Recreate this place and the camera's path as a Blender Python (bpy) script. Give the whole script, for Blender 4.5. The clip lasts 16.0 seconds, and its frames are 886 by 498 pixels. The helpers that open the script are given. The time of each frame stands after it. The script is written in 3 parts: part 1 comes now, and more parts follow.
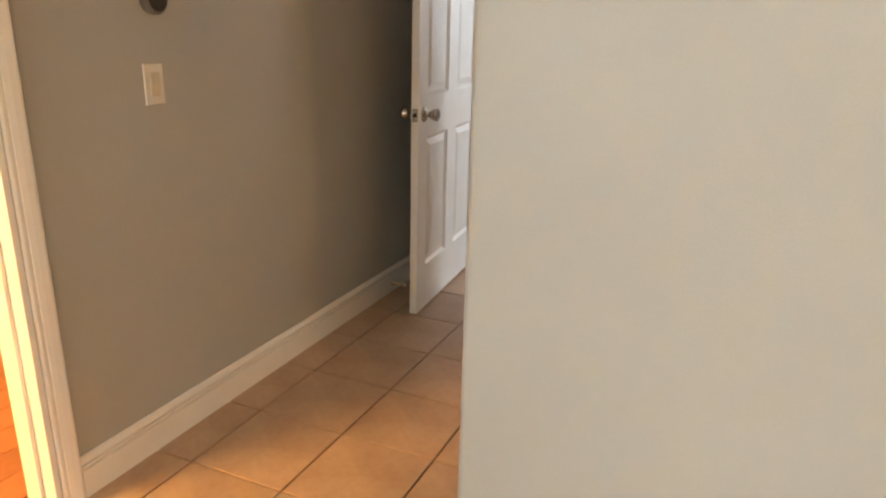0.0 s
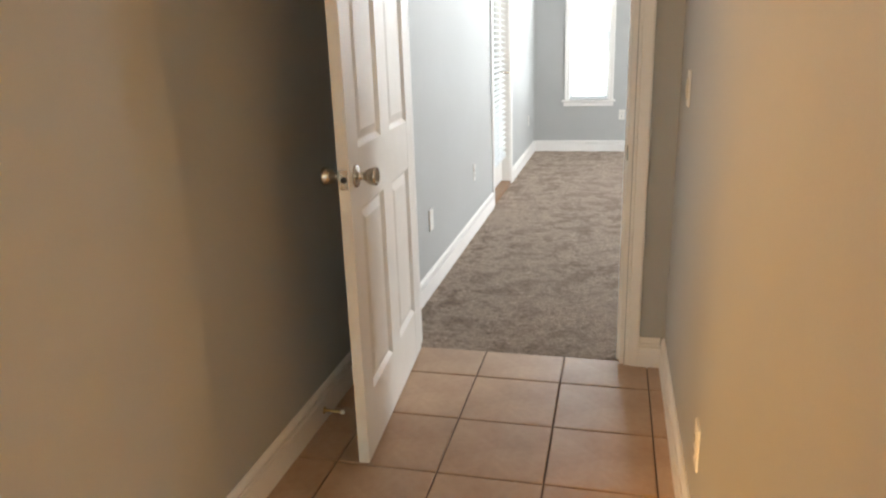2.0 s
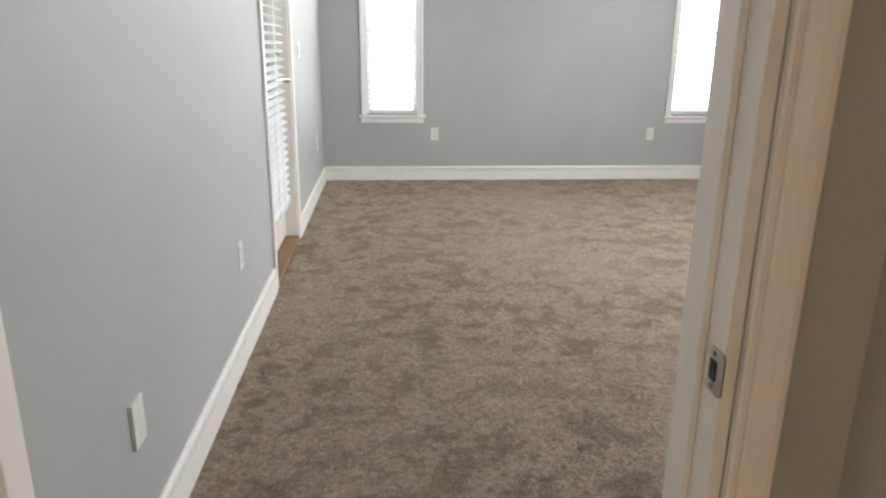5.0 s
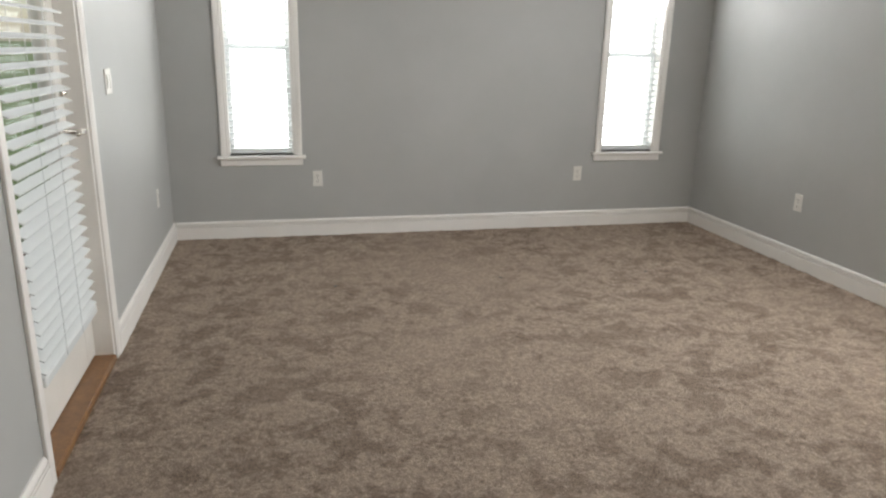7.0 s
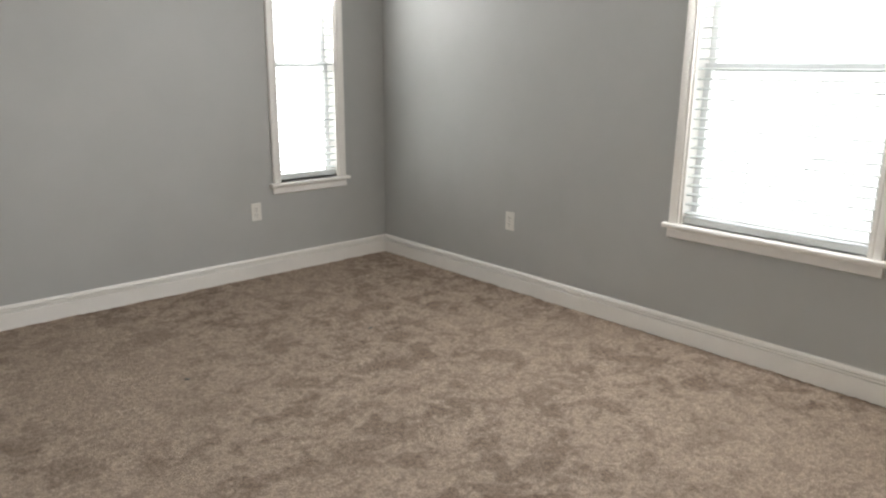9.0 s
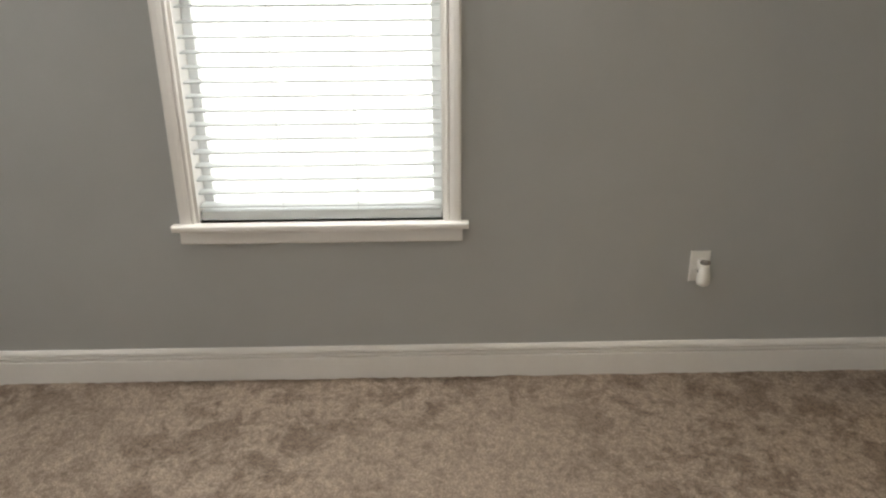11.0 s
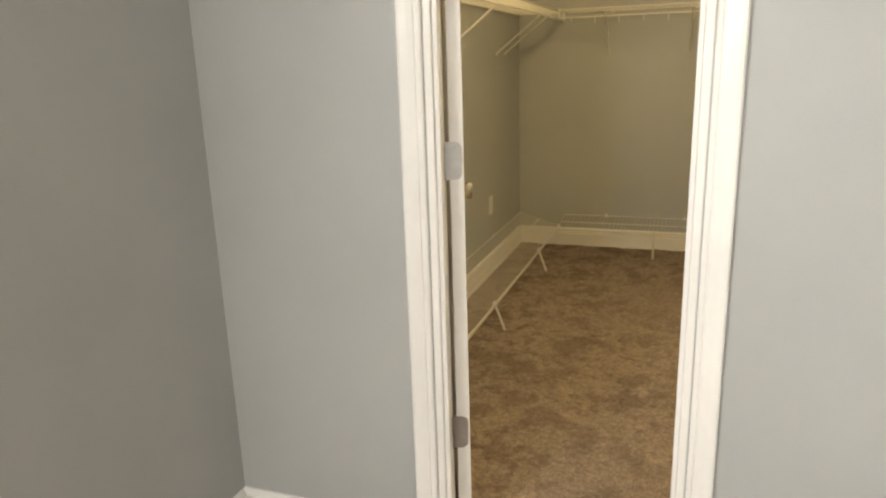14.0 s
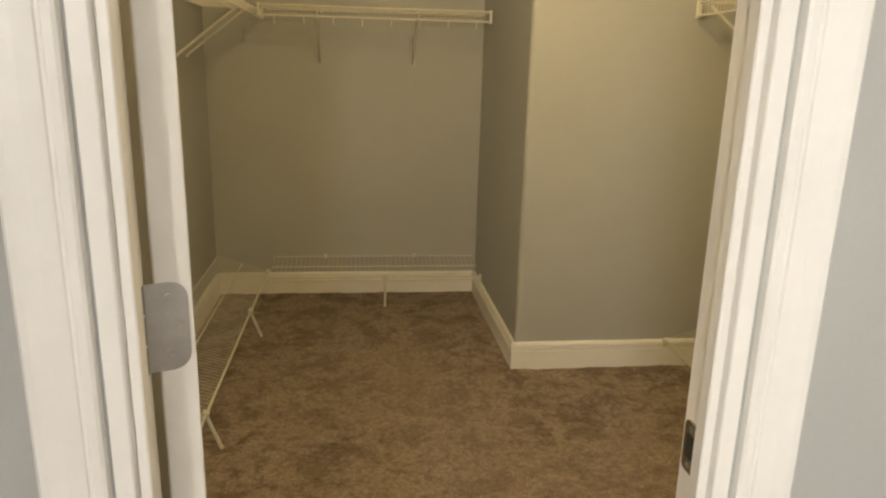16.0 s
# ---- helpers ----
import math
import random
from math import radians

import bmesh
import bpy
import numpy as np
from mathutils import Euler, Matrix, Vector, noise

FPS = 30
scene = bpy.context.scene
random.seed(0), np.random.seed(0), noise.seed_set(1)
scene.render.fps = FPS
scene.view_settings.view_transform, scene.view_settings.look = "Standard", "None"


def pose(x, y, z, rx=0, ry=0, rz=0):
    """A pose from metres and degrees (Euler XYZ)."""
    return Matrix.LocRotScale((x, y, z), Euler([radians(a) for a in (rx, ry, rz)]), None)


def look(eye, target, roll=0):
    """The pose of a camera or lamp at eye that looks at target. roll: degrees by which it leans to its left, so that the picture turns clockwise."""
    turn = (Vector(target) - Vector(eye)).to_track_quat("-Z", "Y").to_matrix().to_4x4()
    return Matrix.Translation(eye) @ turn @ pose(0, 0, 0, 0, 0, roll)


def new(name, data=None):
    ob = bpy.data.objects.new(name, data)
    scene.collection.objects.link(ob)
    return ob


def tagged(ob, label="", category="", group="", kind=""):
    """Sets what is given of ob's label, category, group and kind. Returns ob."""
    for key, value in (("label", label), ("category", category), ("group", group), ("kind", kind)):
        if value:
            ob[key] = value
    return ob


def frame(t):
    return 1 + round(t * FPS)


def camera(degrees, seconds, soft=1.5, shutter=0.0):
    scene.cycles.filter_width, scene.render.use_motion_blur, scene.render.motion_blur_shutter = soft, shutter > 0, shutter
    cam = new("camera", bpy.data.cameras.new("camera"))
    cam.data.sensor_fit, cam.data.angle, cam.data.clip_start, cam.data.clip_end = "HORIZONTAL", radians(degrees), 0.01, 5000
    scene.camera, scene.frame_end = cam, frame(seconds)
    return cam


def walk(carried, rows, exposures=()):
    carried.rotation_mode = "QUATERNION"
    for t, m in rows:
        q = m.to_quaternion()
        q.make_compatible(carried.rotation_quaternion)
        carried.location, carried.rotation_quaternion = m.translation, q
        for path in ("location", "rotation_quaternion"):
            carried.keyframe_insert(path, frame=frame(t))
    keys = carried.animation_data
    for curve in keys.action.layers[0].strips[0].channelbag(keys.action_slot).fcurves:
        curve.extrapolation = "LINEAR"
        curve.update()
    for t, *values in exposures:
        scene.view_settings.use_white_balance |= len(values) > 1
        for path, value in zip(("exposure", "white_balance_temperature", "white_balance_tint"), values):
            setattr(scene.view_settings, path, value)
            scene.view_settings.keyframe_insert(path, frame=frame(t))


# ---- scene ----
cam = camera(64.8, 16.0, soft=2.2)
PATH = [
    (0, (1.541, 0.008, 1.305), (0.735, 1.839, 0.665), 1.4),
    (0.5, (1.394, 0.226, 1.245), (0.436, 2.001, 0.663), 1.0),
    (1, (1.276, 0.437, 1.259), (0.411, 2.246, 0.623), 1.5),
    (1.5, (1.187, 0.686, 1.301), (0.377, 2.527, 0.674), 2.8),
    (2, (0.936, 0.894, 1.301), (0.450, 2.849, 0.705), -1.9),
    (2.5, (0.842, 1.150, 1.280), (0.551, 3.130, 0.643), -0.6),
    (3, (0.792, 1.493, 1.305), (0.615, 3.510, 0.747), 1.9),
    (3.5, (0.711, 1.817, 1.322), (0.600, 3.853, 0.823), 0.4),
    (4, (0.672, 2.210, 1.312), (0.602, 4.237, 0.755), 0.6),
    (4.5, (0.647, 2.569, 1.273), (0.552, 4.586, 0.690), 1.0),
    (5, (0.599, 2.897, 1.258), (0.758, 4.902, 0.658), 0.6),
    (5.2, (0.616, 3.022, 1.250), (0.829, 5.010, 0.612), 0.9),
    (7.5, (0.761, 4.549, 1.390), (1.399, 6.469, 0.830), 0.4),
    (8, (0.734, 4.835, 1.326), (1.616, 6.660, 0.775), -0.5),
    (8.5, (0.783, 5.151, 1.362), (1.915, 6.840, 0.836), 0.2),
    (8.7, (0.852, 5.236, 1.344), (2.087, 6.849, 0.814), 0.6),
    (10.8, (1.794, 6.154, 1.331), (3.766, 6.381, 0.646), -2.3),
    (11, (1.850, 6.238, 1.335), (3.823, 6.207, 0.606), -0.5),
    (11.5, (1.915, 6.173, 1.269), (3.867, 5.733, 0.635), -1.1),
    (12, (2.165, 6.229, 1.294), (3.987, 5.400, 0.656), -4.0),
    (12.5, (2.398, 6.171, 1.258), (3.925, 4.872, 0.629), -3.5),
    (13, (2.564, 5.956, 1.304), (3.810, 4.374, 0.706), -1.9),
    (13.5, (2.784, 5.729, 1.300), (3.743, 3.946, 0.741), -2.9),
    (14, (2.951, 5.486, 1.296), (3.640, 3.577, 0.757), -1.8),
    (14.5, (3.056, 5.253, 1.315), (3.670, 3.305, 0.824), -0.7),
    (15, (3.214, 4.981, 1.337), (3.451, 2.959, 0.824), -2.1),
    (15.5, (3.249, 4.775, 1.326), (3.272, 2.732, 0.842), -0.1),
    (16, (3.295, 4.592, 1.325), (3.046, 2.576, 0.793), 1.5),
]
EXPOSURES = [
    (0, 0.98, 6600, 17), (1, 1.0, 6700, 16), (2, 1.25, 6850, 16), (3.5, 1.2, 7050, 16), (4.5, 0.85, 7150, 16), (5, 0.78, 7050, 17), (7.5, 0.3, 7300, 18), (8.7, 0.35, 7300, 18),
    (11, 0.1, 7700, 18), (11.5, 0.2, 7700, 18), (12, 0.25, 7700, 18), (12.5, 1.13, 7850, 17), (13.5, 1.08, 7850, 17), (14.5, 0.85, 8100, 18), (16, 0.72, 8200, 18),
]
walk(cam, [(t, look(eye, target, roll)) for t, eye, target, roll in PATH], EXPOSURES)

# ---- world, sun and large lights ----
WORLD = bpy.data.worlds.new("sky")
scene.world = WORLD
WORLD.use_nodes = True
wn = WORLD.node_tree
sky = wn.nodes.new("ShaderNodeTexSky")
sky.sky_type = "NISHITA"
sky.sun_disc = False
sky.sun_elevation, sky.sun_rotation = radians(62), radians(200)
wn.links.new(sky.outputs["Color"], wn.nodes["Background"].inputs["Color"])
wn.nodes["Background"].inputs["Strength"].default_value = 0.1

sun = new("sun", bpy.data.lights.new("sun", "SUN"))
sun.data.energy, sun.data.angle, sun.data.color = 3.0, radians(0.5), (1, 0.95, 0.88)
sun.matrix_world = look((0, 0, 30), (0 + 30 * math.sin(radians(20)) * 0.5, 30 * math.cos(radians(20)) * 0.5, 0))


def daylight(name, eye, target, w, h, power, color):
    lamp = new(name, bpy.data.lights.new(name, "AREA"))
    lamp.data.shape, lamp.data.size, lamp.data.size_y = "RECTANGLE", w, h
    lamp.data.energy, lamp.data.color = power, color
    lamp.matrix_world = look(eye, target)
    return lamp


DAY = (0.84, 0.945, 1.0)
# what is seen outside, bright and hazy
daylight("daylight_outside_1", (0.635, 9.80, 1.36), (0.635, 5, 1.36), 1.5, 2.2, 58, DAY)
daylight("daylight_outside_2", (3.485, 9.80, 1.36), (3.485, 5, 1.36), 1.5, 2.2, 58, DAY)
daylight("daylight_outside_3", (4.75, 6.615, 1.27), (0, 6.615, 1.27), 2.4, 2.4, 64, DAY)
# added lamps room-side of the blinds, above the view, in place of sky light
daylight("daylight_window_1", (0.635, 9.402, 1.90), (0.9, 5, 0.30), 0.42, 0.40, 9, DAY)
daylight("daylight_window_2", (3.485, 9.402, 1.90), (3.2, 5, 0.30), 0.42, 0.40, 9, DAY)
daylight("daylight_window_3", (4.115, 6.615, 1.90), (0.8, 6.6, 0.35), 0.80, 0.36, 66, DAY)
daylight("daylight_door", (-0.9, 6.9, 2.3), (0.5, 6.9, 0.6), 1.2, 0.8, 8, (0.9, 0.97, 1.0))
# lamp at an added, unseen foyer opening, aimed to cool the north wall
daylight("daylight_foyer", (-0.03, -2.4, 1.35), (3.0, -2.95, 1.5), 1.2, 1.6, 74, (0.58, 0.92, 1.0))
# added orange lamp, replaces sunlight bounced off the side room's wood floor
daylight("sun_bounce_side_room", (-1.3, -1.42, 1.6), (0.6, 2.0, 1.2), 1.6, 1.5, 180, (1.0, 0.57, 0.17))


def bulb(name, at, power, color, radius=0.08):
    lamp = new(name, bpy.data.lights.new(name, "POINT"))
    lamp.data.energy, lamp.data.color, lamp.data.shadow_soft_size = power, color, radius
    lamp.location = at
    return lamp


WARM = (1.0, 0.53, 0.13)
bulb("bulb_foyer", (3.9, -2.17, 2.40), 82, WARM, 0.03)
# added fill lamp in the unseen foyer, warms the surfaces that face south
bulb("fill_foyer_far", (0.6, -2.1, 2.40), 9, (1.0, 0.50, 0.11), 0.03)
bulb("bulb_closet", (2.95, 2.9, 2.36), 27, (1.0, 0.85, 0.46))


# ---- materials ----
def nodes_of(name):
    m = bpy.data.materials.new(name)
    m.use_nodes = True
    t = m.node_tree
    return m, t, t.nodes["Principled BSDF"]


def add(t, kind, **values):
    n = t.nodes.new(kind)
    for key, value in values.items():
        n.inputs[key.replace("_", " ")].default_value = value
    return n


def surface(name, low, high, rough=0.6, metal=0.0, scale=6.0, grain=180.0, bump=0.08, mid=0.5, spread=0.25, rough_var=0.08, objects=0.0):
    """Two-scale procedural surface: broad mottling, fine grain, bump and uneven gloss."""
    m, t, b = nodes_of(name)
    where = t.nodes.new("ShaderNodeTexCoord").outputs["Object"]
    broad = add(t, "ShaderNodeTexNoise", Scale=scale, Detail=5.0, Roughness=0.6)
    fine = add(t, "ShaderNodeTexNoise", Scale=grain, Detail=3.0)
    t.links.new(where, broad.inputs["Vector"])
    t.links.new(where, fine.inputs["Vector"])
    both = t.nodes.new("ShaderNodeMath")
    both.operation = "MULTIPLY_ADD"
    both.inputs[1].default_value = 0.3
    t.links.new(fine.outputs["Fac"], both.inputs[0])
    t.links.new(broad.outputs["Fac"], both.inputs[2])
    ramp = t.nodes.new("ShaderNodeValToRGB")
    ramp.color_ramp.elements[0].position = mid + 0.15 - spread
    ramp.color_ramp.elements[1].position = mid + 0.15 + spread
    ramp.color_ramp.elements[0].color, ramp.color_ramp.elements[1].color = (*low, 1), (*high, 1)
    t.links.new(both.outputs[0], ramp.inputs["Fac"])
    colour = ramp.outputs["Color"]
    if objects:
        info = t.nodes.new("ShaderNodeObjectInfo")
        span = add(t, "ShaderNodeMapRange", To_Min=1 - objects, To_Max=1 + objects)
        t.links.new(info.outputs["Random"], span.inputs["Value"])
        hsv = t.nodes.new("ShaderNodeHueSaturation")
        t.links.new(span.outputs["Result"], hsv.inputs["Value"])
        t.links.new(colour, hsv.inputs["Color"])
        colour = hsv.outputs["Color"]
    t.links.new(colour, b.inputs["Base Color"])
    gloss = add(t, "ShaderNodeMapRange", To_Min=rough - rough_var, To_Max=rough + rough_var)
    t.links.new(broad.outputs["Fac"], gloss.inputs["Value"])
    t.links.new(gloss.outputs["Result"], b.inputs["Roughness"])
    b.inputs["Metallic"].default_value = metal
    if bump:
        k = add(t, "ShaderNodeBump", Strength=bump, Distance=0.003)
        t.links.new(fine.outputs["Fac"], k.inputs["Height"])
        t.links.new(k.outputs["Normal"], b.inputs["Normal"])
    return m


WALL = surface("grey_wall_paint", (0.41, 0.415, 0.405), (0.46, 0.465, 0.455), 0.52, scale=1.6, grain=260, bump=0.12, rough_var=0.06)
TRIM = surface("white_trim_paint", (0.83, 0.805, 0.77), (0.89, 0.865, 0.83), 0.35, scale=5, grain=60, bump=0.05)
DOORPAINT = surface("white_door_paint", (0.76, 0.73, 0.68), (0.83, 0.80, 0.75), 0.42, scale=7, grain=90, bump=0.08)
STEEL = surface("brushed_steel", (0.40, 0.39, 0.38), (0.52, 0.51, 0.49), 0.42, 1.0, scale=25, grain=300, bump=0.03)
CEIL = surface("ceiling_paint", (0.72, 0.71, 0.69), (0.8, 0.79, 0.77), 0.8, scale=3, grain=120, bump=0.3)
GROUT = surface("tile_grout", (0.10, 0.065, 0.045), (0.17, 0.115, 0.08), 0.85, scale=14, grain=300, bump=0.4)
TILE = surface("ceramic_tile", (0.40, 0.25, 0.155), (0.55, 0.375, 0.25), 0.38, scale=5, grain=45, bump=0.05, rough_var=0.12, objects=0.06)
NICKEL = surface("satin_nickel", (0.42, 0.39, 0.35), (0.58, 0.55, 0.50), 0.24, 1.0, scale=30, grain=300, bump=0.02)
BRASS = surface("aged_brass", (0.45, 0.32, 0.14), (0.62, 0.48, 0.24), 0.3, 1.0, scale=30, grain=200, bump=0.02)
# near-black: shade painted for holes and slots, also the thermostat's dark face
DARK = surface("hole_shade_and_dark_face", (0.02, 0.018, 0.015), (0.04, 0.035, 0.03), 0.7, scale=20, bump=0)
PLASTIC = surface("white_plastic", (0.74, 0.72, 0.67), (0.80, 0.78, 0.74), 0.35, scale=20, grain=200, bump=0.01)
ALMOND = surface("almond_plastic", (0.62, 0.57, 0.47), (0.68, 0.63, 0.53), 0.35, scale=20, grain=200, bump=0.01)
GREY = surface("grey_plastic", (0.13, 0.12, 0.11), (0.2, 0.18, 0.16), 0.4, scale=20, bump=0.01)
WIRE = surface("vinyl_coated_wire", (0.70, 0.67, 0.60), (0.78, 0.75, 0.68), 0.4, scale=20, bump=0.01)
SLAT = surface("blind_slat", (0.70, 0.73, 0.73), (0.76, 0.79, 0.79), 0.45, scale=9, grain=60, bump=0.03)
VINYL = surface("window_vinyl", (0.83, 0.84, 0.84), (0.89, 0.90, 0.90), 0.4, scale=8, bump=0.02)
OAK = surface("stained_threshold", (0.16, 0.075, 0.03), (0.30, 0.15, 0.06), 0.45, scale=18, grain=90, bump=0.1)
WOOD = surface("orange_wood_floor", (0.42, 0.15, 0.055), (0.55, 0.22, 0.09), 0.3, scale=7, grain=60, bump=0.08, objects=0.12)
LAWN = surface("lawn", (0.05, 0.09, 0.03), (0.10, 0.15, 0.05), 0.9, scale=3, grain=40, bump=0.5)
STUCCO = surface("exterior_wall", (0.55, 0.53, 0.48), (0.65, 0.63, 0.58), 0.9, scale=4, grain=120, bump=0.4)


def carpet_material():
    """Cut pile: trodden blotches with ragged edges over broad worn zones, then clumps and single tufts."""
    m, t, b = nodes_of("taupe_carpet")
    where = t.nodes.new("ShaderNodeTexCoord").outputs["Object"]

    def field(scale, detail, rough, low, high, distort=0.0):
        n = add(t, "ShaderNodeTexNoise", Scale=scale, Detail=detail, Roughness=rough, Distortion=distort)
        t.links.new(where, n.inputs["Vector"])
        span = add(t, "ShaderNodeMapRange", From_Min=low, From_Max=high)
        t.links.new(n.outputs["Fac"], span.inputs["Value"])
        return n.outputs["Fac"], span.outputs["Result"]

    def mixed(kind, factor, one, two):
        n = t.nodes.new("ShaderNodeMixRGB")
        n.blend_type = kind
        for socket, value in zip(n.inputs, (factor, one, two)):
            if isinstance(value, (float, tuple)):
                socket.default_value = value
            else:
                t.links.new(value, socket)
        return n.outputs[0]

    def product(a, k):
        n = t.nodes.new("ShaderNodeMath")
        n.operation = "MULTIPLY"
        t.links.new(a, n.inputs[0])
        if isinstance(k, float):
            n.inputs[1].default_value = k
        else:
            t.links.new(k, n.inputs[1])
        return n.outputs[0]

    zone = field(0.9, 3.0, 0.5, 0.25, 0.55)[1]
    blotch = field(6.0, 8.0, 0.68, 0.495, 0.565, 0.5)[1]
    scuff = field(17.0, 6.0, 0.70, 0.52, 0.59, 0.4)[1]
    pale = field(9.0, 6.0, 0.7, 0.53, 0.63, 0.4)[1]
    clump, clumps = field(48.0, 5.0, 0.75, 0.32, 0.68)
    tuft, tufts = field(190.0, 3.0, 0.7, 0.32, 0.68)
    colour = mixed("MIX", product(pale, 0.5), (0.48, 0.375, 0.30, 1), (0.62, 0.50, 0.41, 1))
    colour = mixed("MIX", product(product(blotch, zone), 0.68), colour, (0.26, 0.19, 0.15, 1))
    colour = mixed("MIX", product(product(scuff, zone), 0.5), colour, (0.22, 0.16, 0.125, 1))
    colour = mixed("OVERLAY", 0.30, colour, clumps)
    colour = mixed("OVERLAY", 0.34, colour, tufts)
    t.links.new(colour, b.inputs["Base Color"])
    b.inputs["Roughness"].default_value = 0.97
    b.inputs["Specular IOR Level"].default_value = 0.1
    k = add(t, "ShaderNodeBump", Strength=1.0, Distance=0.012)
    t.links.new(tuft, k.inputs["Height"])
    k2 = add(t, "ShaderNodeBump", Strength=0.8, Distance=0.02)
    t.links.new(clump, k2.inputs["Height"])
    t.links.new(k.outputs["Normal"], k2.inputs["Normal"])
    t.links.new(k2.outputs["Normal"], b.inputs["Normal"])
    return m


CARPET = carpet_material()


def glass_material():
    m, t, b = nodes_of("window_glass")
    b.inputs["Base Color"].default_value = (0.96, 0.99, 0.98, 1)
    b.inputs["Transmission Weight"].default_value = 1.0
    b.inputs["Roughness"].default_value = 0.0
    b.inputs["IOR"].default_value = 1.05
    return m


GLASS = glass_material()


def lamp_material():
    m, t, b = nodes_of("lit_lamp_glass")
    b.inputs["Base Color"].default_value = (0.9, 0.88, 0.82, 1)
    b.inputs["Emission Color"].default_value = (1, 0.78, 0.5, 1)
    b.inputs["Emission Strength"].default_value = 1.5
    return m


LAMPGLASS = lamp_material()


# ---- mesh helpers ----
def finish(name, bm, material, smooth=False):
    me = bpy.data.meshes.new(name)
    bmesh.ops.recalc_face_normals(bm, faces=bm.faces)
    bm.to_mesh(me)
    bm.free()
    me.materials.append(material)
    if smooth:
        for p in me.polygons:
            p.use_smooth = True
    return me


def part(name, bm, material, parent=None, label="", smooth=False, at=None):
    ob = new(name, finish(name, bm, material, smooth))
    if parent:
        ob.parent = parent
    if at:
        ob.matrix_basis = at
    if label:
        ob["label"] = label
    return ob


def setting(name, bm, material, label, category=""):
    return tagged(part(name, bm, material), label, category or name.split("_")[0], kind="structure")


def empty(name, at, label, category, group="", kind=""):
    ob = new(name)
    ob.empty_display_size = 0.1
    ob.matrix_basis = at
    return tagged(ob, label, category, group, kind)


def box(bm, x0, x1, y0, y1, z0, z1, bevel=0.0, segments=1):
    r = bmesh.ops.create_cube(bm, size=1, matrix=Matrix.LocRotScale(((x0 + x1) / 2, (y0 + y1) / 2, (z0 + z1) / 2), None, (abs(x1 - x0), abs(y1 - y0), abs(z1 - z0))))
    if bevel:
        edges = list({e for v in r["verts"] for e in v.link_edges})
        bmesh.ops.bevel(bm, geom=edges, offset=bevel, segments=segments, profile=0.5, affect="EDGES")
    return bm


def boxes(*rows, bevel=0.0):
    bm = bmesh.new()
    for r in rows:
        box(bm, *r, bevel=bevel)
    return bm


def sweep(bm, profile, origin, u, v, w, length, mitre0=0.0, mitre1=0.0):
    """Extrudes a 2D profile (a along u, b along v) for a length along w; mitres slant the ends by a times the factor."""
    o, u, v, w = Vector(origin), Vector(u), Vector(v), Vector(w)
    rings = []
    for far, mitre in ((0.0, mitre0), (length, mitre1)):
        rings.append([bm.verts.new(o + u * a + v * b + w * (far + a * mitre)) for a, b in profile])
    n = len(profile)
    for i in range(n):
        bm.faces.new((rings[0][i], rings[0][(i + 1) % n], rings[1][(i + 1) % n], rings[1][i]))
    bm.faces.new(rings[0])
    bm.faces.new(rings[1])
    return bm


def rod(bm, a, b, r, n=6):
    a, b = Vector(a), Vector(b)
    m = Matrix.Translation((a + b) / 2) @ (b - a).to_track_quat("Z", "Y").to_matrix().to_4x4()
    bmesh.ops.create_cone(bm, cap_ends=True, segments=n, radius1=r, radius2=r, depth=(b - a).length, matrix=m)
    return bm


def lathe(bm, rows, m=None, n=20):
    """A turned body: rows of radius and height along z."""
    rings = []
    for r, z in rows:
        rings.append([bm.verts.new((r * math.cos(2 * math.pi * k / n), r * math.sin(2 * math.pi * k / n), z)) for k in range(n)])
    for p, q in zip(rings, rings[1:]):
        for k in range(n):
            bm.faces.new((p[k], p[(k + 1) % n], q[(k + 1) % n], q[k]))
    bm.faces.new(rings[0])
    bm.faces.new(rings[-1])
    if m:
        bmesh.ops.transform(bm, matrix=m, verts=[v for ring in rings for v in ring])
    return bm


# ---- large structure ----
H = 2.55            # ceiling height
XL, XR = 0.0, 4.12  # bedroom side walls
YE = 9.397          # bedroom end wall
YD0, YD1 = 3.625, 3.745   # entry door wall
YC0, YC1 = 3.935, 4.005   # closet door wall
HL, HR = -0.058, 1.168    # hall side walls
YK = 0.93           # corner where the hall leaves the foyer
T = 0.16
DO0, DO1, DH = 0.10, 1.008, 2.06      # entry door opening
CO0, CO1 = 2.925, 3.514                # closet door opening
XO0, XO1 = 6.43, 7.37                 # glazed door opening in the side wall
LO0, LO1 = 0.24, 1.072                # side room opening in the hall wall
W1, W2, W3 = (0.405, 0.867), (3.255, 3.717), (6.19, 7.04)
WS, WT = 0.602, 2.10                  # window sill and head

setting("wall_west", boxes((-T, XL, YD1, XO0, 0, H), (-T, XL, XO1, YE + T, 0, H), (-T, XL, XO0, XO1, DH, H)), WALL, "grey painted bedroom wall with a glazed door")
setting("wall_north", boxes((XL, W1[0], YE, YE + T, 0, H), (W1[1], W2[0], YE, YE + T, 0, H), (W2[1], XR + T, YE, YE + T, 0, H),
        (*W1, YE, YE + T, 0, WS), (*W1, YE, YE + T, WT, H), (*W2, YE, YE + T, 0, WS), (*W2, YE, YE + T, WT, H)), WALL, "grey painted end wall with two narrow windows")
setting("wall_east", boxes((XR, XR + T, 0.5, W3[0], 0, H), (XR, XR + T, W3[1], YE, 0, H), (XR, XR + T, *W3, 0, WS), (XR, XR + T, *W3, WT, H)), WALL, "grey painted side wall with one wide window")
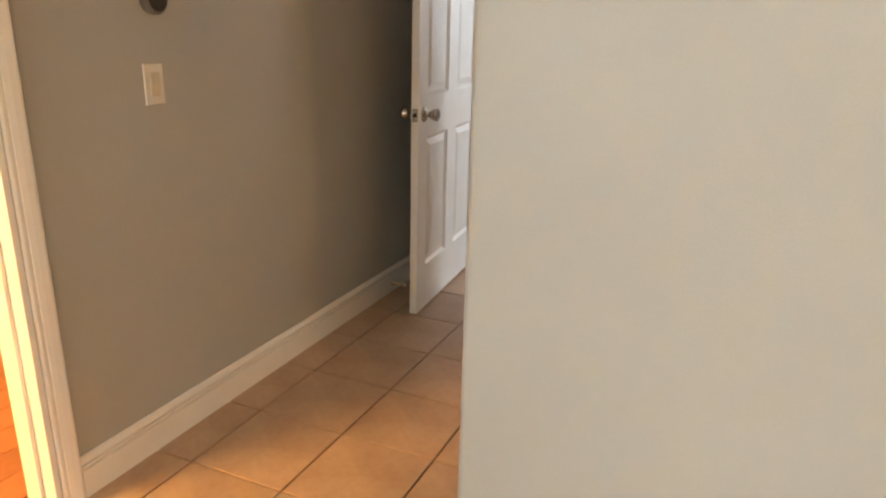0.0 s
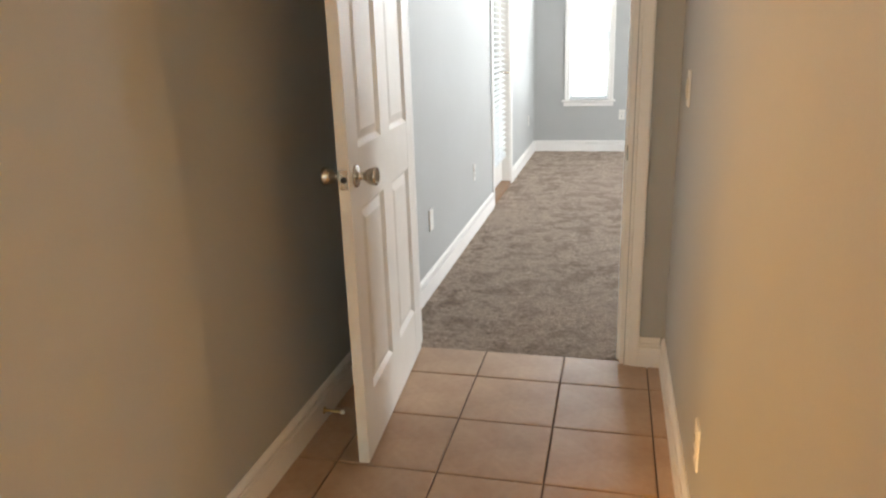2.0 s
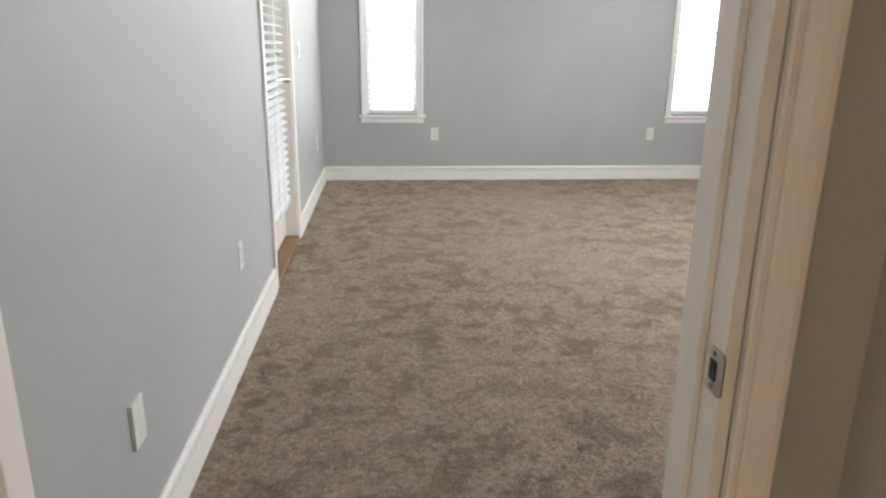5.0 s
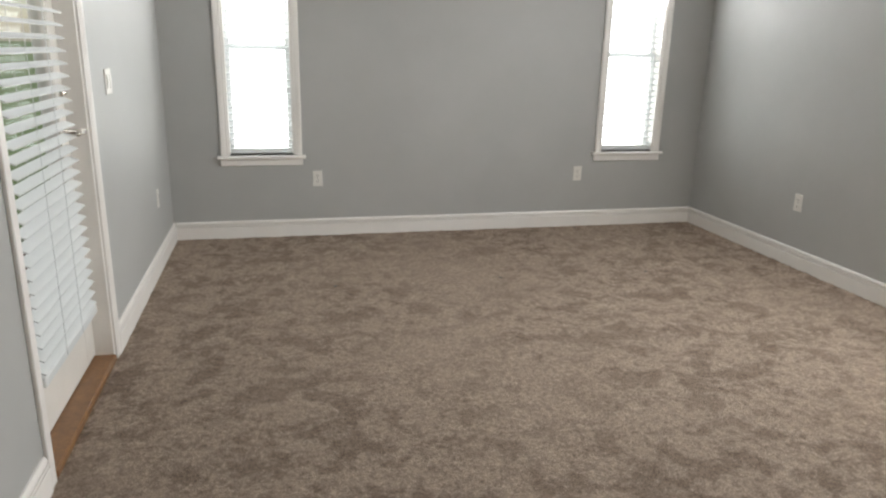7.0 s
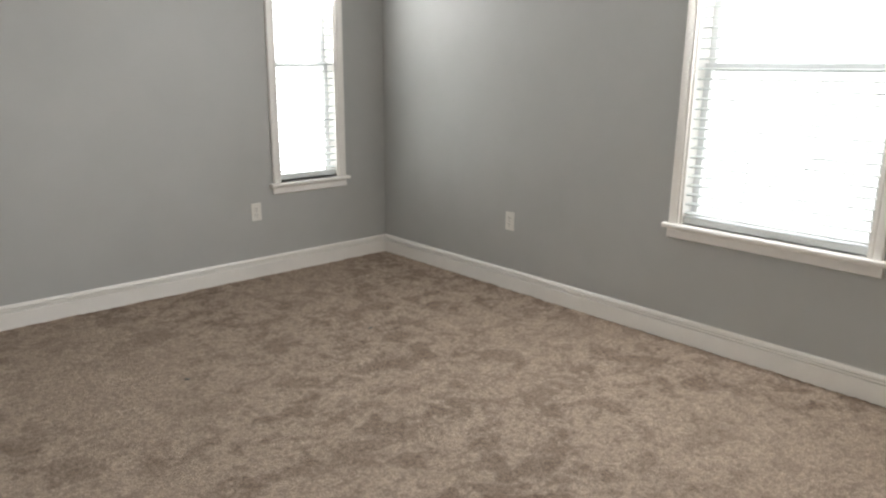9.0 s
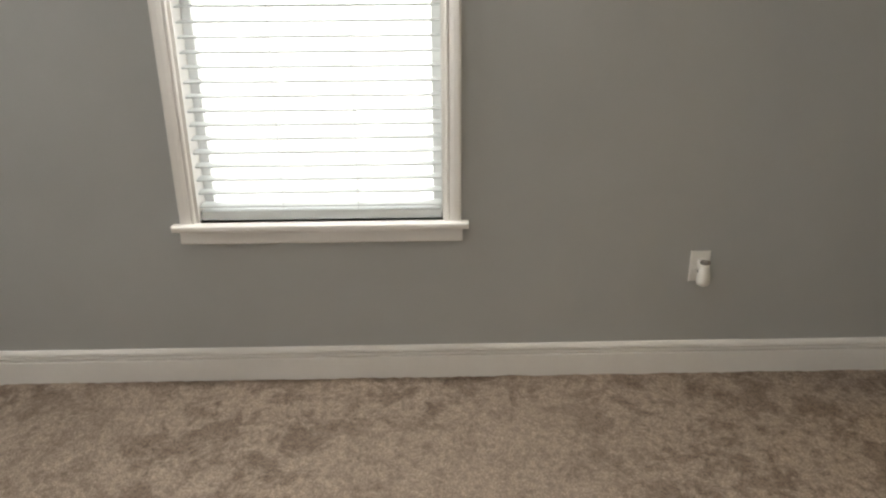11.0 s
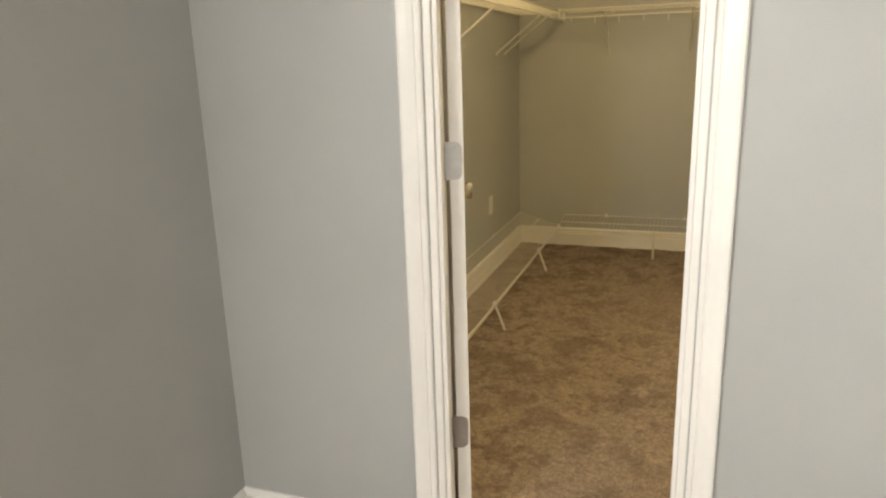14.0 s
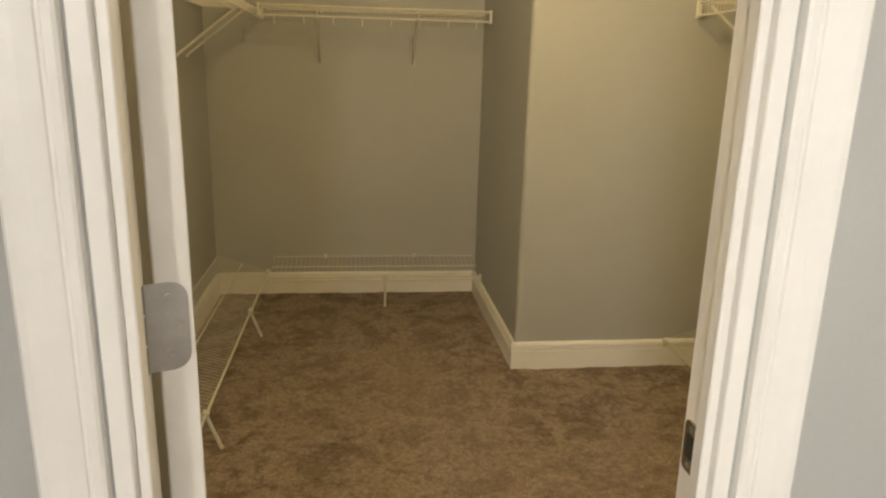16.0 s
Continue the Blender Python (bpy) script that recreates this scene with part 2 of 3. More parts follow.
setting("wall_entry", boxes((-T, DO0, YD0, YD1, 0, H), (DO1, 1.72, YD0, YD1, 0, H), (DO0, DO1, YD0, YD1, DH, H)), WALL, "grey painted wall round the bedroom door")
setting("wall_return", boxes((1.6, 1.72, YD1, YC1, 0, H)), WALL, "short grey painted wall return")
setting("wall_closet", boxes((1.72, CO0, YC0, YC1, 0, H), (CO1, XR, YC0, YC1, 0, H), (CO0, CO1, YC0, YC1, DH, H)), WALL, "grey painted wall round the closet door")
setting("wall_hall_west", boxes((HL - 0.12, HL, LO1, YD0, 0, H), (HL - 0.12, HL, LO0, LO1, DH, H)), WALL, "grey painted hall wall beside a doorway")
setting("wall_foyer_west", boxes((HL - 0.12, HL, -1.75, LO0, 0, H), (HL - 0.12, HL, -3.42, -3.05, 0, H), (HL - 0.12, HL, -3.05, -1.75, 0, 0.5), (HL - 0.12, HL, -3.05, -1.75, 2.25, H)), WALL, "plain grey unseen foyer wall with an opening added for the daylight lamp")
hall_east = bmesh.new()
box(hall_east, HR, HR + 0.12, YK, YD0, 0, H)
bmesh.ops.bevel(hall_east, geom=[e for e in hall_east.edges if all(abs(v.co.x - HR) < 1e-4 and abs(v.co.y - YK) < 1e-4 for v in e.verts)], offset=0.016, segments=4, profile=0.5, affect="EDGES")
setting("wall_hall_east", hall_east, WALL, "grey painted hall wall with a rounded corner")
setting("wall_foyer_north", boxes((HR + 0.12, 2.48, YK, YK + 0.12, 0, H)), WALL, "grey painted foyer wall")
setting("wall_foyer_east", boxes((4.3, 4.42, -3.3, 0.5, 0, H)), WALL, "plain grey foyer wall")
setting("wall_foyer_south", boxes((HL, 4.42, -3.42, -3.3, 0, H)), WALL, "plain grey foyer wall")
setting("wall_side_room", boxes((-3.2, -3.08, -1.5, 2.6, 0, H), (-3.08, HL - 0.12, -1.62, -1.5, 0, H), (-3.08, HL - 0.12, 2.5, 2.62, 0, H)), WALL, "plain walls of the side room")

# closet inside
CX0, CY0, BX, BY = 1.615, 0.565, 2.60, 1.705
setting("wall_closet_south", boxes((2.48, 4.42, CY0 - 0.12, CY0, 0, H)), WALL, "grey painted closet back wall")
jog = boxes((2.48, BX, CY0, BY, 0, H))
bmesh.ops.bevel(jog, geom=[e for e in jog.edges if all(abs(v.co.x - BX) < 1e-4 and abs(v.co.y - BY) < 1e-4 for v in e.verts)], offset=0.022, segments=5, profile=0.5, affect="EDGES")
box(jog, CX0, 2.48, BY - 0.12, BY, 0, H)
setting("wall_closet_jog", jog, WALL, "grey painted boxed-out closet wall with a rounded corner")
setting("wall_closet_west", boxes((CX0 - 0.12, CX0, BY - 0.12, YC0, 0, H), (CX0 - 0.12, 1.72, YC0, YC0 + 0.1, 0, H)), WALL, "grey painted closet side wall")

setting("ceiling", boxes((-3.2, 4.45, -3.42, 9.56, H, H + 0.1)), CEIL, "white textured ceiling")
setting("ground", boxes((-400, 400, -400, 400, -0.5, -0.35)), LAWN, "grass ground outside the house")
setting("floor_slab", boxes((-3.2, 4.45, -3.42, 9.56, -0.35, -0.02)), GROUT, "concrete floor slab", "floor")


def carpet(name, x0, x1, y0, y1, step, label, seed):
    nx, ny = int((x1 - x0) / step), int((y1 - y0) / step)
    xs, ys = np.linspace(x0, x1, nx + 1), np.linspace(y0, y1, ny + 1)
    verts, faces = [], []
    for j, y in enumerate(ys):
        for i, x in enumerate(xs):
            z = 0.004 * noise.noise((x * 9 + seed, y * 9, 0)) + 0.0045 * noise.noise((x * 37, y * 37, seed))
            verts.append((x, y, z))
    for j in range(ny):
        for i in range(nx):
            a = j * (nx + 1) + i
            faces.append((a, a + 1, a + nx + 2, a + nx + 1))
    me = bpy.data.meshes.new(name)
    me.from_pydata(verts, [], faces)
    me.materials.append(CARPET)
    for p in me.polygons:
        p.use_smooth = True
    return tagged(new(name, me), label, "carpet", kind="structure")


carpet("carpet_bedroom", XL, XR, YC1 - 0.13, YE, 0.0125, "worn taupe cut-pile carpet with vacuum marks", 0.0)
carpet("carpet_doorway", XL, 1.6, 3.652, YC1 - 0.13, 0.0125, "taupe cut-pile carpet in the doorway", 0.0)
carpet("carpet_closet", CX0, XR, CY0, YC1 - 0.13, 0.0125, "brown cut-pile carpet of the closet", 3.0)

BASE = [(0, 0), (0.018, 0), (0.018, 0.088), (0.0165, 0.0910), (0.005, 0.0920), (0.005, 0.0965), (0.0155, 0.0975), (0.0155, 0.1045), (0.005, 0.1055), (0.005, 0.1100), (0.0140, 0.1110), (0.0135, 0.119), (0.010, 0.126), (0.006, 0.131), (0, 0.131)]
CASE = [(0, 0), (0, 0.010), (0.003, 0.012), (0.010, 0.012), (0.012, 0.0102), (0.0145, 0.0102), (0.016, 0.0125), (0.030, 0.0165), (0.045, 0.0185), (0.052, 0.018), (0.056, 0.014), (0.056, 0)]


def baseboard(start, along, out, length):
    bm = sweep(bmesh.new(), BASE, (*start, -0.004), (*out, 0), (0, 0, 1), (*along, 0), length)
    setting("baseboard", bm, TRIM, "white moulded baseboard with stepped top", "baseboard")


NX, PX, NY, PY = (-1, 0), (1, 0), (0, -1), (0, 1)
baseboard((XL, YD1), PY, PX, XO0 - 0.06 - YD1)
baseboard((XL, XO1 + 0.061), PY, PX, YE - XO1 - 0.061)
baseboard((XL + 0.016, YE), PX, NY, XR - XL - 0.032)
baseboard((XR, YC1 + 0.016), PY, NX, YE - YC1 - 0.016)
baseboard((CO1 + 0.061, YC1), PX, PY, XR - CO1 - 0.061)
baseboard((1.72, YC1), PX, PY, CO0 - 0.061 - 1.72)
baseboard((HL, LO1 + 0.061), PY, PX, YD0 - LO1 - 0.061)
baseboard((HR, YK + 0.02), PY, NX, YD0 - YK - 0.02)
baseboard((DO1 + 0.061, YD0), PX, NY, HR - DO1 - 0.079)
baseboard((HR + 0.02, YK), PX, NY, 1.29)
baseboard((BX, CY0 + 0.016), PY, PX, BY - CY0)
baseboard((BX + 0.016, CY0), PX, PY, XR - BX - 0.032)
baseboard((XR, CY0), PY, NX, YC0 - CY0)
baseboard((CX0 + 0.016, BY), PX, PY, BX - CX0)


def door_trim(name, a0, a1, face, out, axis, label, legs=(True, True)):
    """Casing round an opening from a0 to a1 on the wall face; axis 'x' or 'y' is the way along the wall."""
    along = Vector((1, 0, 0)) if axis == "x" else Vector((0, 1, 0))
    away = Vector((0, out, 0)) if axis == "x" else Vector((out, 0, 0))
    root = (lambda a, z: (a, face, z)) if axis == "x" else (lambda a, z: (face, a, z))
    holder = empty(name, pose(0, 0, 0), label, "door casing", kind="structure")
    if legs[0]:
        part("casing", sweep(bmesh.new(), CASE, root(a0 - 0.005, -0.004), -along, away, (0, 0, 1), DH + 0.009, 0, 1), TRIM, holder)
    if legs[1]:
        part("casing", sweep(bmesh.new(), CASE, root(a1 + 0.005, -0.004), along, away, (0, 0, 1), DH + 0.009, 0, 1), TRIM, holder)
    part("head_casing", sweep(bmesh.new(), CASE, root(a0 - 0.005, DH + 0.005), (0, 0, 1), away, along, a1 - a0 + 0.01, -1, 1), TRIM, holder)
    return holder


def jamb_set(name, a0, a1, f0, f1, axis, stop, label):
    """Jamb boards lining an opening between the faces f0 and f1, with a stop bead."""
    holder = empty(name, pose(0, 0, 0), label, "door jamb", kind="structure")

    def board(nm, p0, p1, q0, q1, z0, z1):
        r = (p0, p1, q0, q1, z0, z1) if axis == "x" else (q0, q1, p0, p1, z0, z1)
        part(nm, boxes(r, bevel=0.0015), TRIM, holder)
    board("jamb", a0 - 0.002, a0 + 0.016, f0 - 0.002, f1 + 0.002, -0.004, DH)
    board("jamb", a1 - 0.016, a1 + 0.002, f0 - 0.002, f1 + 0.002, -0.004, DH)
    board("head_jamb", a0 + 0.016, a1 - 0.016, f0 - 0.002, f1 + 0.002, DH - 0.018, DH)
    if stop:
        board("stop", a0 + 0.016, a0 + 0.027, *stop, -0.004, DH - 0.018)
        board("stop", a1 - 0.027, a1 - 0.016, *stop, -0.004, DH - 0.018)
        board("head_stop", a0 + 0.027, a1 - 0.027, *stop, DH - 0.03, DH - 0.018)
    return holder


jamb_1 = jamb_set("door_frame_1", DO0, DO1, YD0, YD1, "x", (YD0 + 0.045, YD0 + 0.085), "white painted jambs of the bedroom door")
door_trim("door_casing_1", DO0, DO1, YD0, -1, "x", "white moulded casing on the hall side")
door_trim("door_casing_2", DO0, DO1, YD1, 1, "x", "white moulded casing on the bedroom side")
jamb_2 = jamb_set("door_frame_2", CO0, CO1, YC0, YC1, "x", (YC0 + 0.042, YC0 + 0.062), "white painted jambs of the closet door")
door_trim("door_casing_3", CO0, CO1, YC1, 1, "x", "white moulded casing round the closet door")
door_trim("door_casing_4", CO0, CO1, YC0, -1, "x", "white moulded casing inside the closet")
jamb_3 = jamb_set("door_frame_3", LO0, LO1, HL - 0.12, HL, "y", (HL - 0.085, HL - 0.045), "white painted jambs of the side room doorway")
door_trim("door_casing_5", LO0, LO1, HL, 1, "y", "white moulded casing round the side room doorway")
jamb_4 = jamb_set("door_frame_4", XO0, XO1, -T, XL, "y", None, "white painted jambs of the glazed door")
door_trim("door_casing_6", XO0, XO1, XL, 1, "y", "white moulded casing round the glazed door", (False, True))
near = empty("door_casing_7", pose(0, 0, 0), "narrow white casing beside the glazed door", "door casing", kind="structure")
part("casing", boxes((XL, 0.014, XO0 - 0.05, XO0 - 0.004, -0.004, DH + 0.005), bevel=0.003), TRIM, near)


# ---- doors ----
def knob_bm(sign):
    """A door knob along x, standing out from the face at x = 0."""
    rows = [(0.034, 0.0), (0.034, 0.003), (0.030, 0.007), (0.018, 0.010), (0.0125, 0.014), (0.0115, 0.024), (0.0135, 0.028), (0.0185, 0.033), (0.0225, 0.040), (0.0255, 0.049), (0.0272, 0.058), (0.0270, 0.063), (0.0245, 0.0655), (0.0205, 0.0645), (0.0185, 0.0585), (0.0105, 0.0575), (0.0085, 0.0615), (0.003, 0.062)]
    return lathe(bmesh.new(), rows, pose(0, 0, 0, 0, 90 * sign, 0), 24)


def panel_door(name, width, at, label, category="door", top=2.03, far_pin=False, knob_z=0.934):
    """Six-panel leaf: runs along -y from its hinge edge at the origin, thickness 0..0.035 in x, bottom at z 0.012."""
    th = 0.035
    root = empty(name, at, label, category, kind="structure")
    st, mu = 0.105, 0.125
    rails = [(0.0, 0.213), (0.82, 1.0), (1.60, 1.70), (1.90, top)]
    b0 = 0.012
    part("stile", boxes((0, th, -st, 0, b0, b0 + top), bevel=0.0015), DOORPAINT, root)
    part("stile", boxes((0, th, -width, -width + st, b0, b0 + top), bevel=0.0015), DOORPAINT, root)
    for z0, z1 in rails:
        part("rail", boxes((0.0003, th - 0.0003, -width + st, -st, b0 + z0, b0 + z1)), DOORPAINT, root)
    mid = -width / 2
    for (a, z0), (z1, b) in zip(rails, rails[1:]):
        part("mullion", boxes((0.0003, th - 0.0003, mid - mu / 2, mid + mu / 2, b0 + z0, b0 + z1)), DOORPAINT, root)
        for y0, y1 in ((-width + st, mid - mu / 2), (mid + mu / 2, -st)):
            bm = bmesh.new()
            rings = []
            # sunk moulding, then a raised field, on both faces
            for x, inset in ((0.0005, 0.0), (0.004, 0.004), (0.0125, 0.014), (0.0125, 0.02), (0.004, 0.046)):
                for side in (0, 1):
                    xx = x if side == 0 else th - x
                    rings.append((side, [bm.verts.new((xx, *c)) for c in ((y0 + inset, b0 + z0 + inset), (y1 - inset, b0 + z0 + inset), (y1 - inset, b0 + z1 - inset), (y0 + inset, b0 + z1 - inset))]))
            for side in (0, 1):
                mine = [r for s, r in rings if s == side]
                for p, q in zip(mine, mine[1:]):
                    for k in range(4):
                        bm.faces.new((p[k], p[(k + 1) % 4], q[(k + 1) % 4], q[k]))
                bm.faces.new(mine[-1])
            part("panel", bm, DOORPAINT, root)
    part("knob", knob_bm(1), NICKEL, root, "satin nickel door knob", True, pose(th, -width + 0.062, knob_z))
    part("knob", knob_bm(-1), NICKEL, root, "satin nickel door knob", True, pose(0, -width + 0.062, knob_z))
    part("latch_plate", boxes((0.005, 0.03, -width - 0.0015, -width + 0.001, 0.905, 0.962), bevel=0.0006), NICKEL, root, "nickel latch plate")
    part("latch_hole_shade", lathe(bmesh.new(), [(0.009, 0), (0.009, 0.002), (0.006, 0.003)], pose(0.0175, -width - 0.001, 0.934, 90, 0, 0), 14), DARK, root, "raised dark piece painted as the latch hole's shade")
    for z in (0.362, 1.073, 1.80):
        x0 = -0.011 if far_pin else 0.002
        bm = boxes((x0, th - 0.005, -0.0005, 0.0022, z - 0.045, z + 0.045))
        bmesh.ops.bevel(bm, geom=[e for e in bm.edges if abs(e.verts[0].co.x - e.verts[1].co.x) < 1e-6 and abs(e.verts[0].co.z - e.verts[1].co.z) < 1e-6 and e.verts[0].co.x > 0.02], offset=0.017, segments=6, profile=0.5, affect="EDGES")
        swap = Matrix.Translation((th, 0, 0)) @ Matrix.Scale(-1, 4, (1, 0, 0)) if far_pin else Matrix.Identity(4)
        bmesh.ops.transform(bm, matrix=swap, verts=bm.verts)
        h = part("hinge", bm, STEEL, root, "brushed steel butt hinge")
        pin = bmesh.new()
        for j in range(3):
            rod(pin, (x0 - 0.004, 0.003, z - 0.045 + 0.031 * j), (x0 - 0.004, 0.003, z - 0.017 + 0.031 * j), 0.0055, 10)
        bmesh.ops.transform(pin, matrix=swap, verts=pin.verts)
        part("knuckle", pin, STEEL, h)
        screws = bmesh.new()
        for dz, dx in ((-0.03, 0.012), (0.0, 0.022), (0.03, 0.012)):
            lathe(screws, [(0.0042, 0.0), (0.0038, 0.0012), (0.001, 0.0014)], pose(dx, 0.0018, z + dz, -90, 0, 0), 10)
        bmesh.ops.transform(screws, matrix=swap, verts=screws.verts)
        part("screw", screws, STEEL, h)
    return root


panel_door("door_1", 0.885, pose(0.112, 3.612, 0, 0, 0, 4.3), "white six-panel bedroom door standing open into the hall")
# the closet leaf swings past square, hinged at its jamb
panel_door("door_2", 0.585, pose(CO1 - 0.024, YC0 - 0.004, 0, 0, 0, 22.5) @ Matrix.Translation((-0.035, 0, 0)), "white closet door standing open into the closet", far_pin=True, knob_z=0.908)


def strike(at, parent):
    plate = boxes((-0.0018, 0.001, -0.022, 0.016, -0.029, 0.029))
    bmesh.ops.bevel(plate, geom=[e for e in plate.edges if abs(e.verts[0].co.x - e.verts[1].co.x) > 0.001], offset=0.007, segments=4, profile=0.5, affect="EDGES")
    p = part("strike_plate", plate, NICKEL, parent, "nickel strike plate", at=at)
    part("strike_hole_shade", boxes((-0.0028, 0, -0.006, 0.010, -0.013, 0.013)), DARK, p, "raised dark piece painted as the latch hole's shade")
    for z in (-0.021, 0.021):
        part("screw", lathe(bmesh.new(), [(0.004, 0.0), (0.0034, 0.001), (0.001, 0.0011)], pose(-0.0018, 0.002, z, 0, -90, 0), 10), GREY, p)


strike(pose(DO1 - 0.0165, YD0 + 0.016, 0.877), jamb_1)
strike(pose(CO0 + 0.0165, YC0 + 0.022, 0.934, 0, 0, 180), jamb_2)
strike(pose(HL - 0.1, LO1 - 0.0165, 0.934, 0, 0, 90), jamb_3)

# glazed outside door, full light with a blind on it
root = empty("door_3", pose(-0.118, 0, 0), "white glazed outside door with a slatted blind", "door", kind="structure")
a0, a1 = XO0 + 0.018, XO1 - 0.018
part("stile", boxes((0, 0.044, a0, a0 + 0.12, 0.035, DH - 0.02), bevel=0.002), DOORPAINT, root)
part("stile", boxes((0, 0.044, a1 - 0.12, a1, 0.035, DH - 0.02), bevel=0.002), DOORPAINT, root)
part("rail", boxes((0, 0.044, a0 + 0.12, a1 - 0.12, 0.035, 0.26), bevel=0.002), DOORPAINT, root)
part("rail", boxes((0, 0.044, a0 + 0.12, a1 - 0.12, DH - 0.14, DH - 0.02), bevel=0.002), DOORPAINT, root)
pane = part("pane", boxes((0.018, 0.024, a0 + 0.12, a1 - 0.12, 0.26, DH - 0.14)), GLASS, root, "clear glass")
pane.visible_shadow = False
for y0, y1, z0, z1 in ((a0 + 0.105, a0 + 0.13, 0.245, DH - 0.125), (a1 - 0.13, a1 - 0.105, 0.245, DH - 0.125), (a0 + 0.13, a1 - 0.13, 0.245, 0.27), (a0 + 0.13, a1 - 0.13, DH - 0.15, DH - 0.125)):
    part("glazing_bead", boxes((0.0445, 0.056, y0, y1, z0, z1), bevel=0.003), DOORPAINT, root)
lever = bmesh.new()
lathe(lever, [(0.028, 0), (0.028, 0.006), (0.012, 0.01), (0.01, 0.082)], pose(0.044, a1 - 0.06, 1.02, 0, 90, 0), 16)
rod(lever, (0.120, a1 - 0.05, 1.02), (0.122, a1 - 0.17, 1.022), 0.009, 10)
part("handle", lever, NICKEL, root, "nickel lever handle", True)
part("deadbolt", lathe(bmesh.new(), [(0.028, 0), (0.028, 0.008), (0.02, 0.014), (0.008, 0.016), (0.006, 0.03)], pose(0.044, a1 - 0.06, 1.17, 0, 90, 0), 16), NICKEL, root, "nickel deadbolt", True)
setting("threshold", boxes((-T, 0.012, XO0 + 0.016, XO1 - 0.016, -0.004, 0.03), bevel=0.006), OAK, "brown stained wooden door threshold")


# ---- windows and blinds ----
def window(name, m, half, label):
    """A window in its own frame: x along the wall, y into the wall, origin at the opening's foot on the wall face."""
    root = empty(name, m, label, "window", kind="structure")
    h = WT - WS
    w = half
    for s in (-1, 1):
        part("casing", sweep(bmesh.new(), [(a * 0.9, b) for a, b in CASE], (s * w, 0, 0), (s, 0, 0), (0, -1, 0), (0, 0, 1), h, 0, 1), TRIM, root)
    part("head_casing", sweep(bmesh.new(), [(a * 0.9, b) for a, b in CASE], (-w, 0, h), (0, 0, 1), (0, -1, 0), (1, 0, 0), 2 * w, -1, 1), TRIM, root)
    sill = boxes((-w - 0.075, w + 0.075, -0.04, -0.0005, -0.022, 0.0))
    box(sill, -w + 0.001, w - 0.001, -0.0005, 0.1, -0.022, 0.0)
    bmesh.ops.bevel(sill, geom=[e for e in sill.edges if all(v.co.y < -0.03 for v in e.verts)], offset=0.006, segments=2, profile=0.5, affect="EDGES")
    part("window_sill", sill, TRIM, root, "white painted sill")
    part("apron", sweep(bmesh.new(), [(0, 0), (0.012, 0.0), (0.016, 0.006), (0.013, 0.040), (0.017, 0.050), (0, 0.050)], (-w - 0.055, 0, -0.072), (0, -1, 0), (0, 0, 1), (1, 0, 0), 2 * w + 0.11), TRIM, root)
    for s in (-1, 1):
        part("reveal", boxes((s * w, s * (w - 0.012), 0.0, T, 0.0, h)), TRIM, root)
    f = 0.032
    for y, z0, z1 in ((0.085, 0.0, h / 2 + 0.02), (0.118, h / 2 - 0.02, h)):
        for s in (-1, 1):
            part("sash_stile", boxes((s * (w - 0.012), s * (w - 0.012 - f), y, y + 0.03, z0, z1), bevel=0.002), VINYL, root)
        part("sash_rail", boxes((-w + 0.012 + f, w - 0.012 - f, y, y + 0.03, z0, z0 + 0.03), bevel=0.002), VINYL, root)
        part("sash_rail", boxes((-w + 0.012 + f, w - 0.012 - f, y, y + 0.03, z1 - 0.03, z1), bevel=0.002), VINYL, root)
        p = part("pane", boxes((-w + 0.012 + f, w - 0.012 - f, y + 0.012, y + 0.016, z0 + 0.03, z1 - 0.03)), GLASS, root, "clear glass")
        p.visible_shadow = False
    return root


def blind(name, m, half, h, depth, pitch, tilt, label, bottom=0.02, group="window blinds"):
    root = empty(name, m, label, "blind", group)
    w = half - 0.016
    part("headrail", boxes((-w, w, 0.012, 0.012 + depth, h - 0.05, h - 0.004), bevel=0.003), SLAT, root)
    part("bottom_rail", boxes((-w, w, 0.014, 0.010 + depth, bottom, bottom + 0.036), bevel=0.004), SLAT, root)
    bm = bmesh.new()
    # a slightly crowned slat
    n = 4
    rows = []
    for x in (-w, w):
        for zz in (0.0, 0.0048):
            rows.append([bm.verts.new((x, depth * (i / n - 0.5), zz + 0.0022 * (1 - (2 * i / n - 1) ** 2))) for i in range(n + 1)])
    for i in range(n):
        bm.faces.new((rows[0][i], rows[0][i + 1], rows[2][i + 1], rows[2][i]))
        bm.faces.new((rows[1][i], rows[3][i], rows[3][i + 1], rows[1][i + 1]))
        bm.faces.new((rows[0][i], rows[1][i], rows[1][i + 1], rows[0][i + 1]))
        bm.faces.new((rows[2][i], rows[2][i + 1], rows[3][i + 1], rows[3][i]))
    for i in (0, n):
        bm.faces.new((rows[0][i], rows[2][i], rows[3][i], rows[1][i]))
    me = finish("slat", bm, SLAT)
    count = int((h - 0.06 - bottom - 0.036) / pitch)
    for k in range(count):
        s = new("slat", me)
        s.parent = root
        s.matrix_basis = pose(0, 0.012 + depth / 2, bottom + 0.036 + pitch * (k + 0.3), tilt + 1.2 * noise.noise((k * 1.7, half * 9, 0)))
    cords = [-w * 0.62, w * 0.62] if half < 0.3 else [-w * 0.31, w * 0.31]
    for x in cords:
        part("ladder_cord", rod(rod(bmesh.new(), (x, 0.012, bottom + 0.01), (x, 0.012, h - 0.05), 0.0011, 5), (x, 0.012 + depth, bottom + 0.01), (x, 0.012 + depth, h - 0.05), 0.0011, 5), SLAT, root)
    return root


def wall_frame(x, y, turn):
    return pose(x, y, WS, 0, 0, turn)


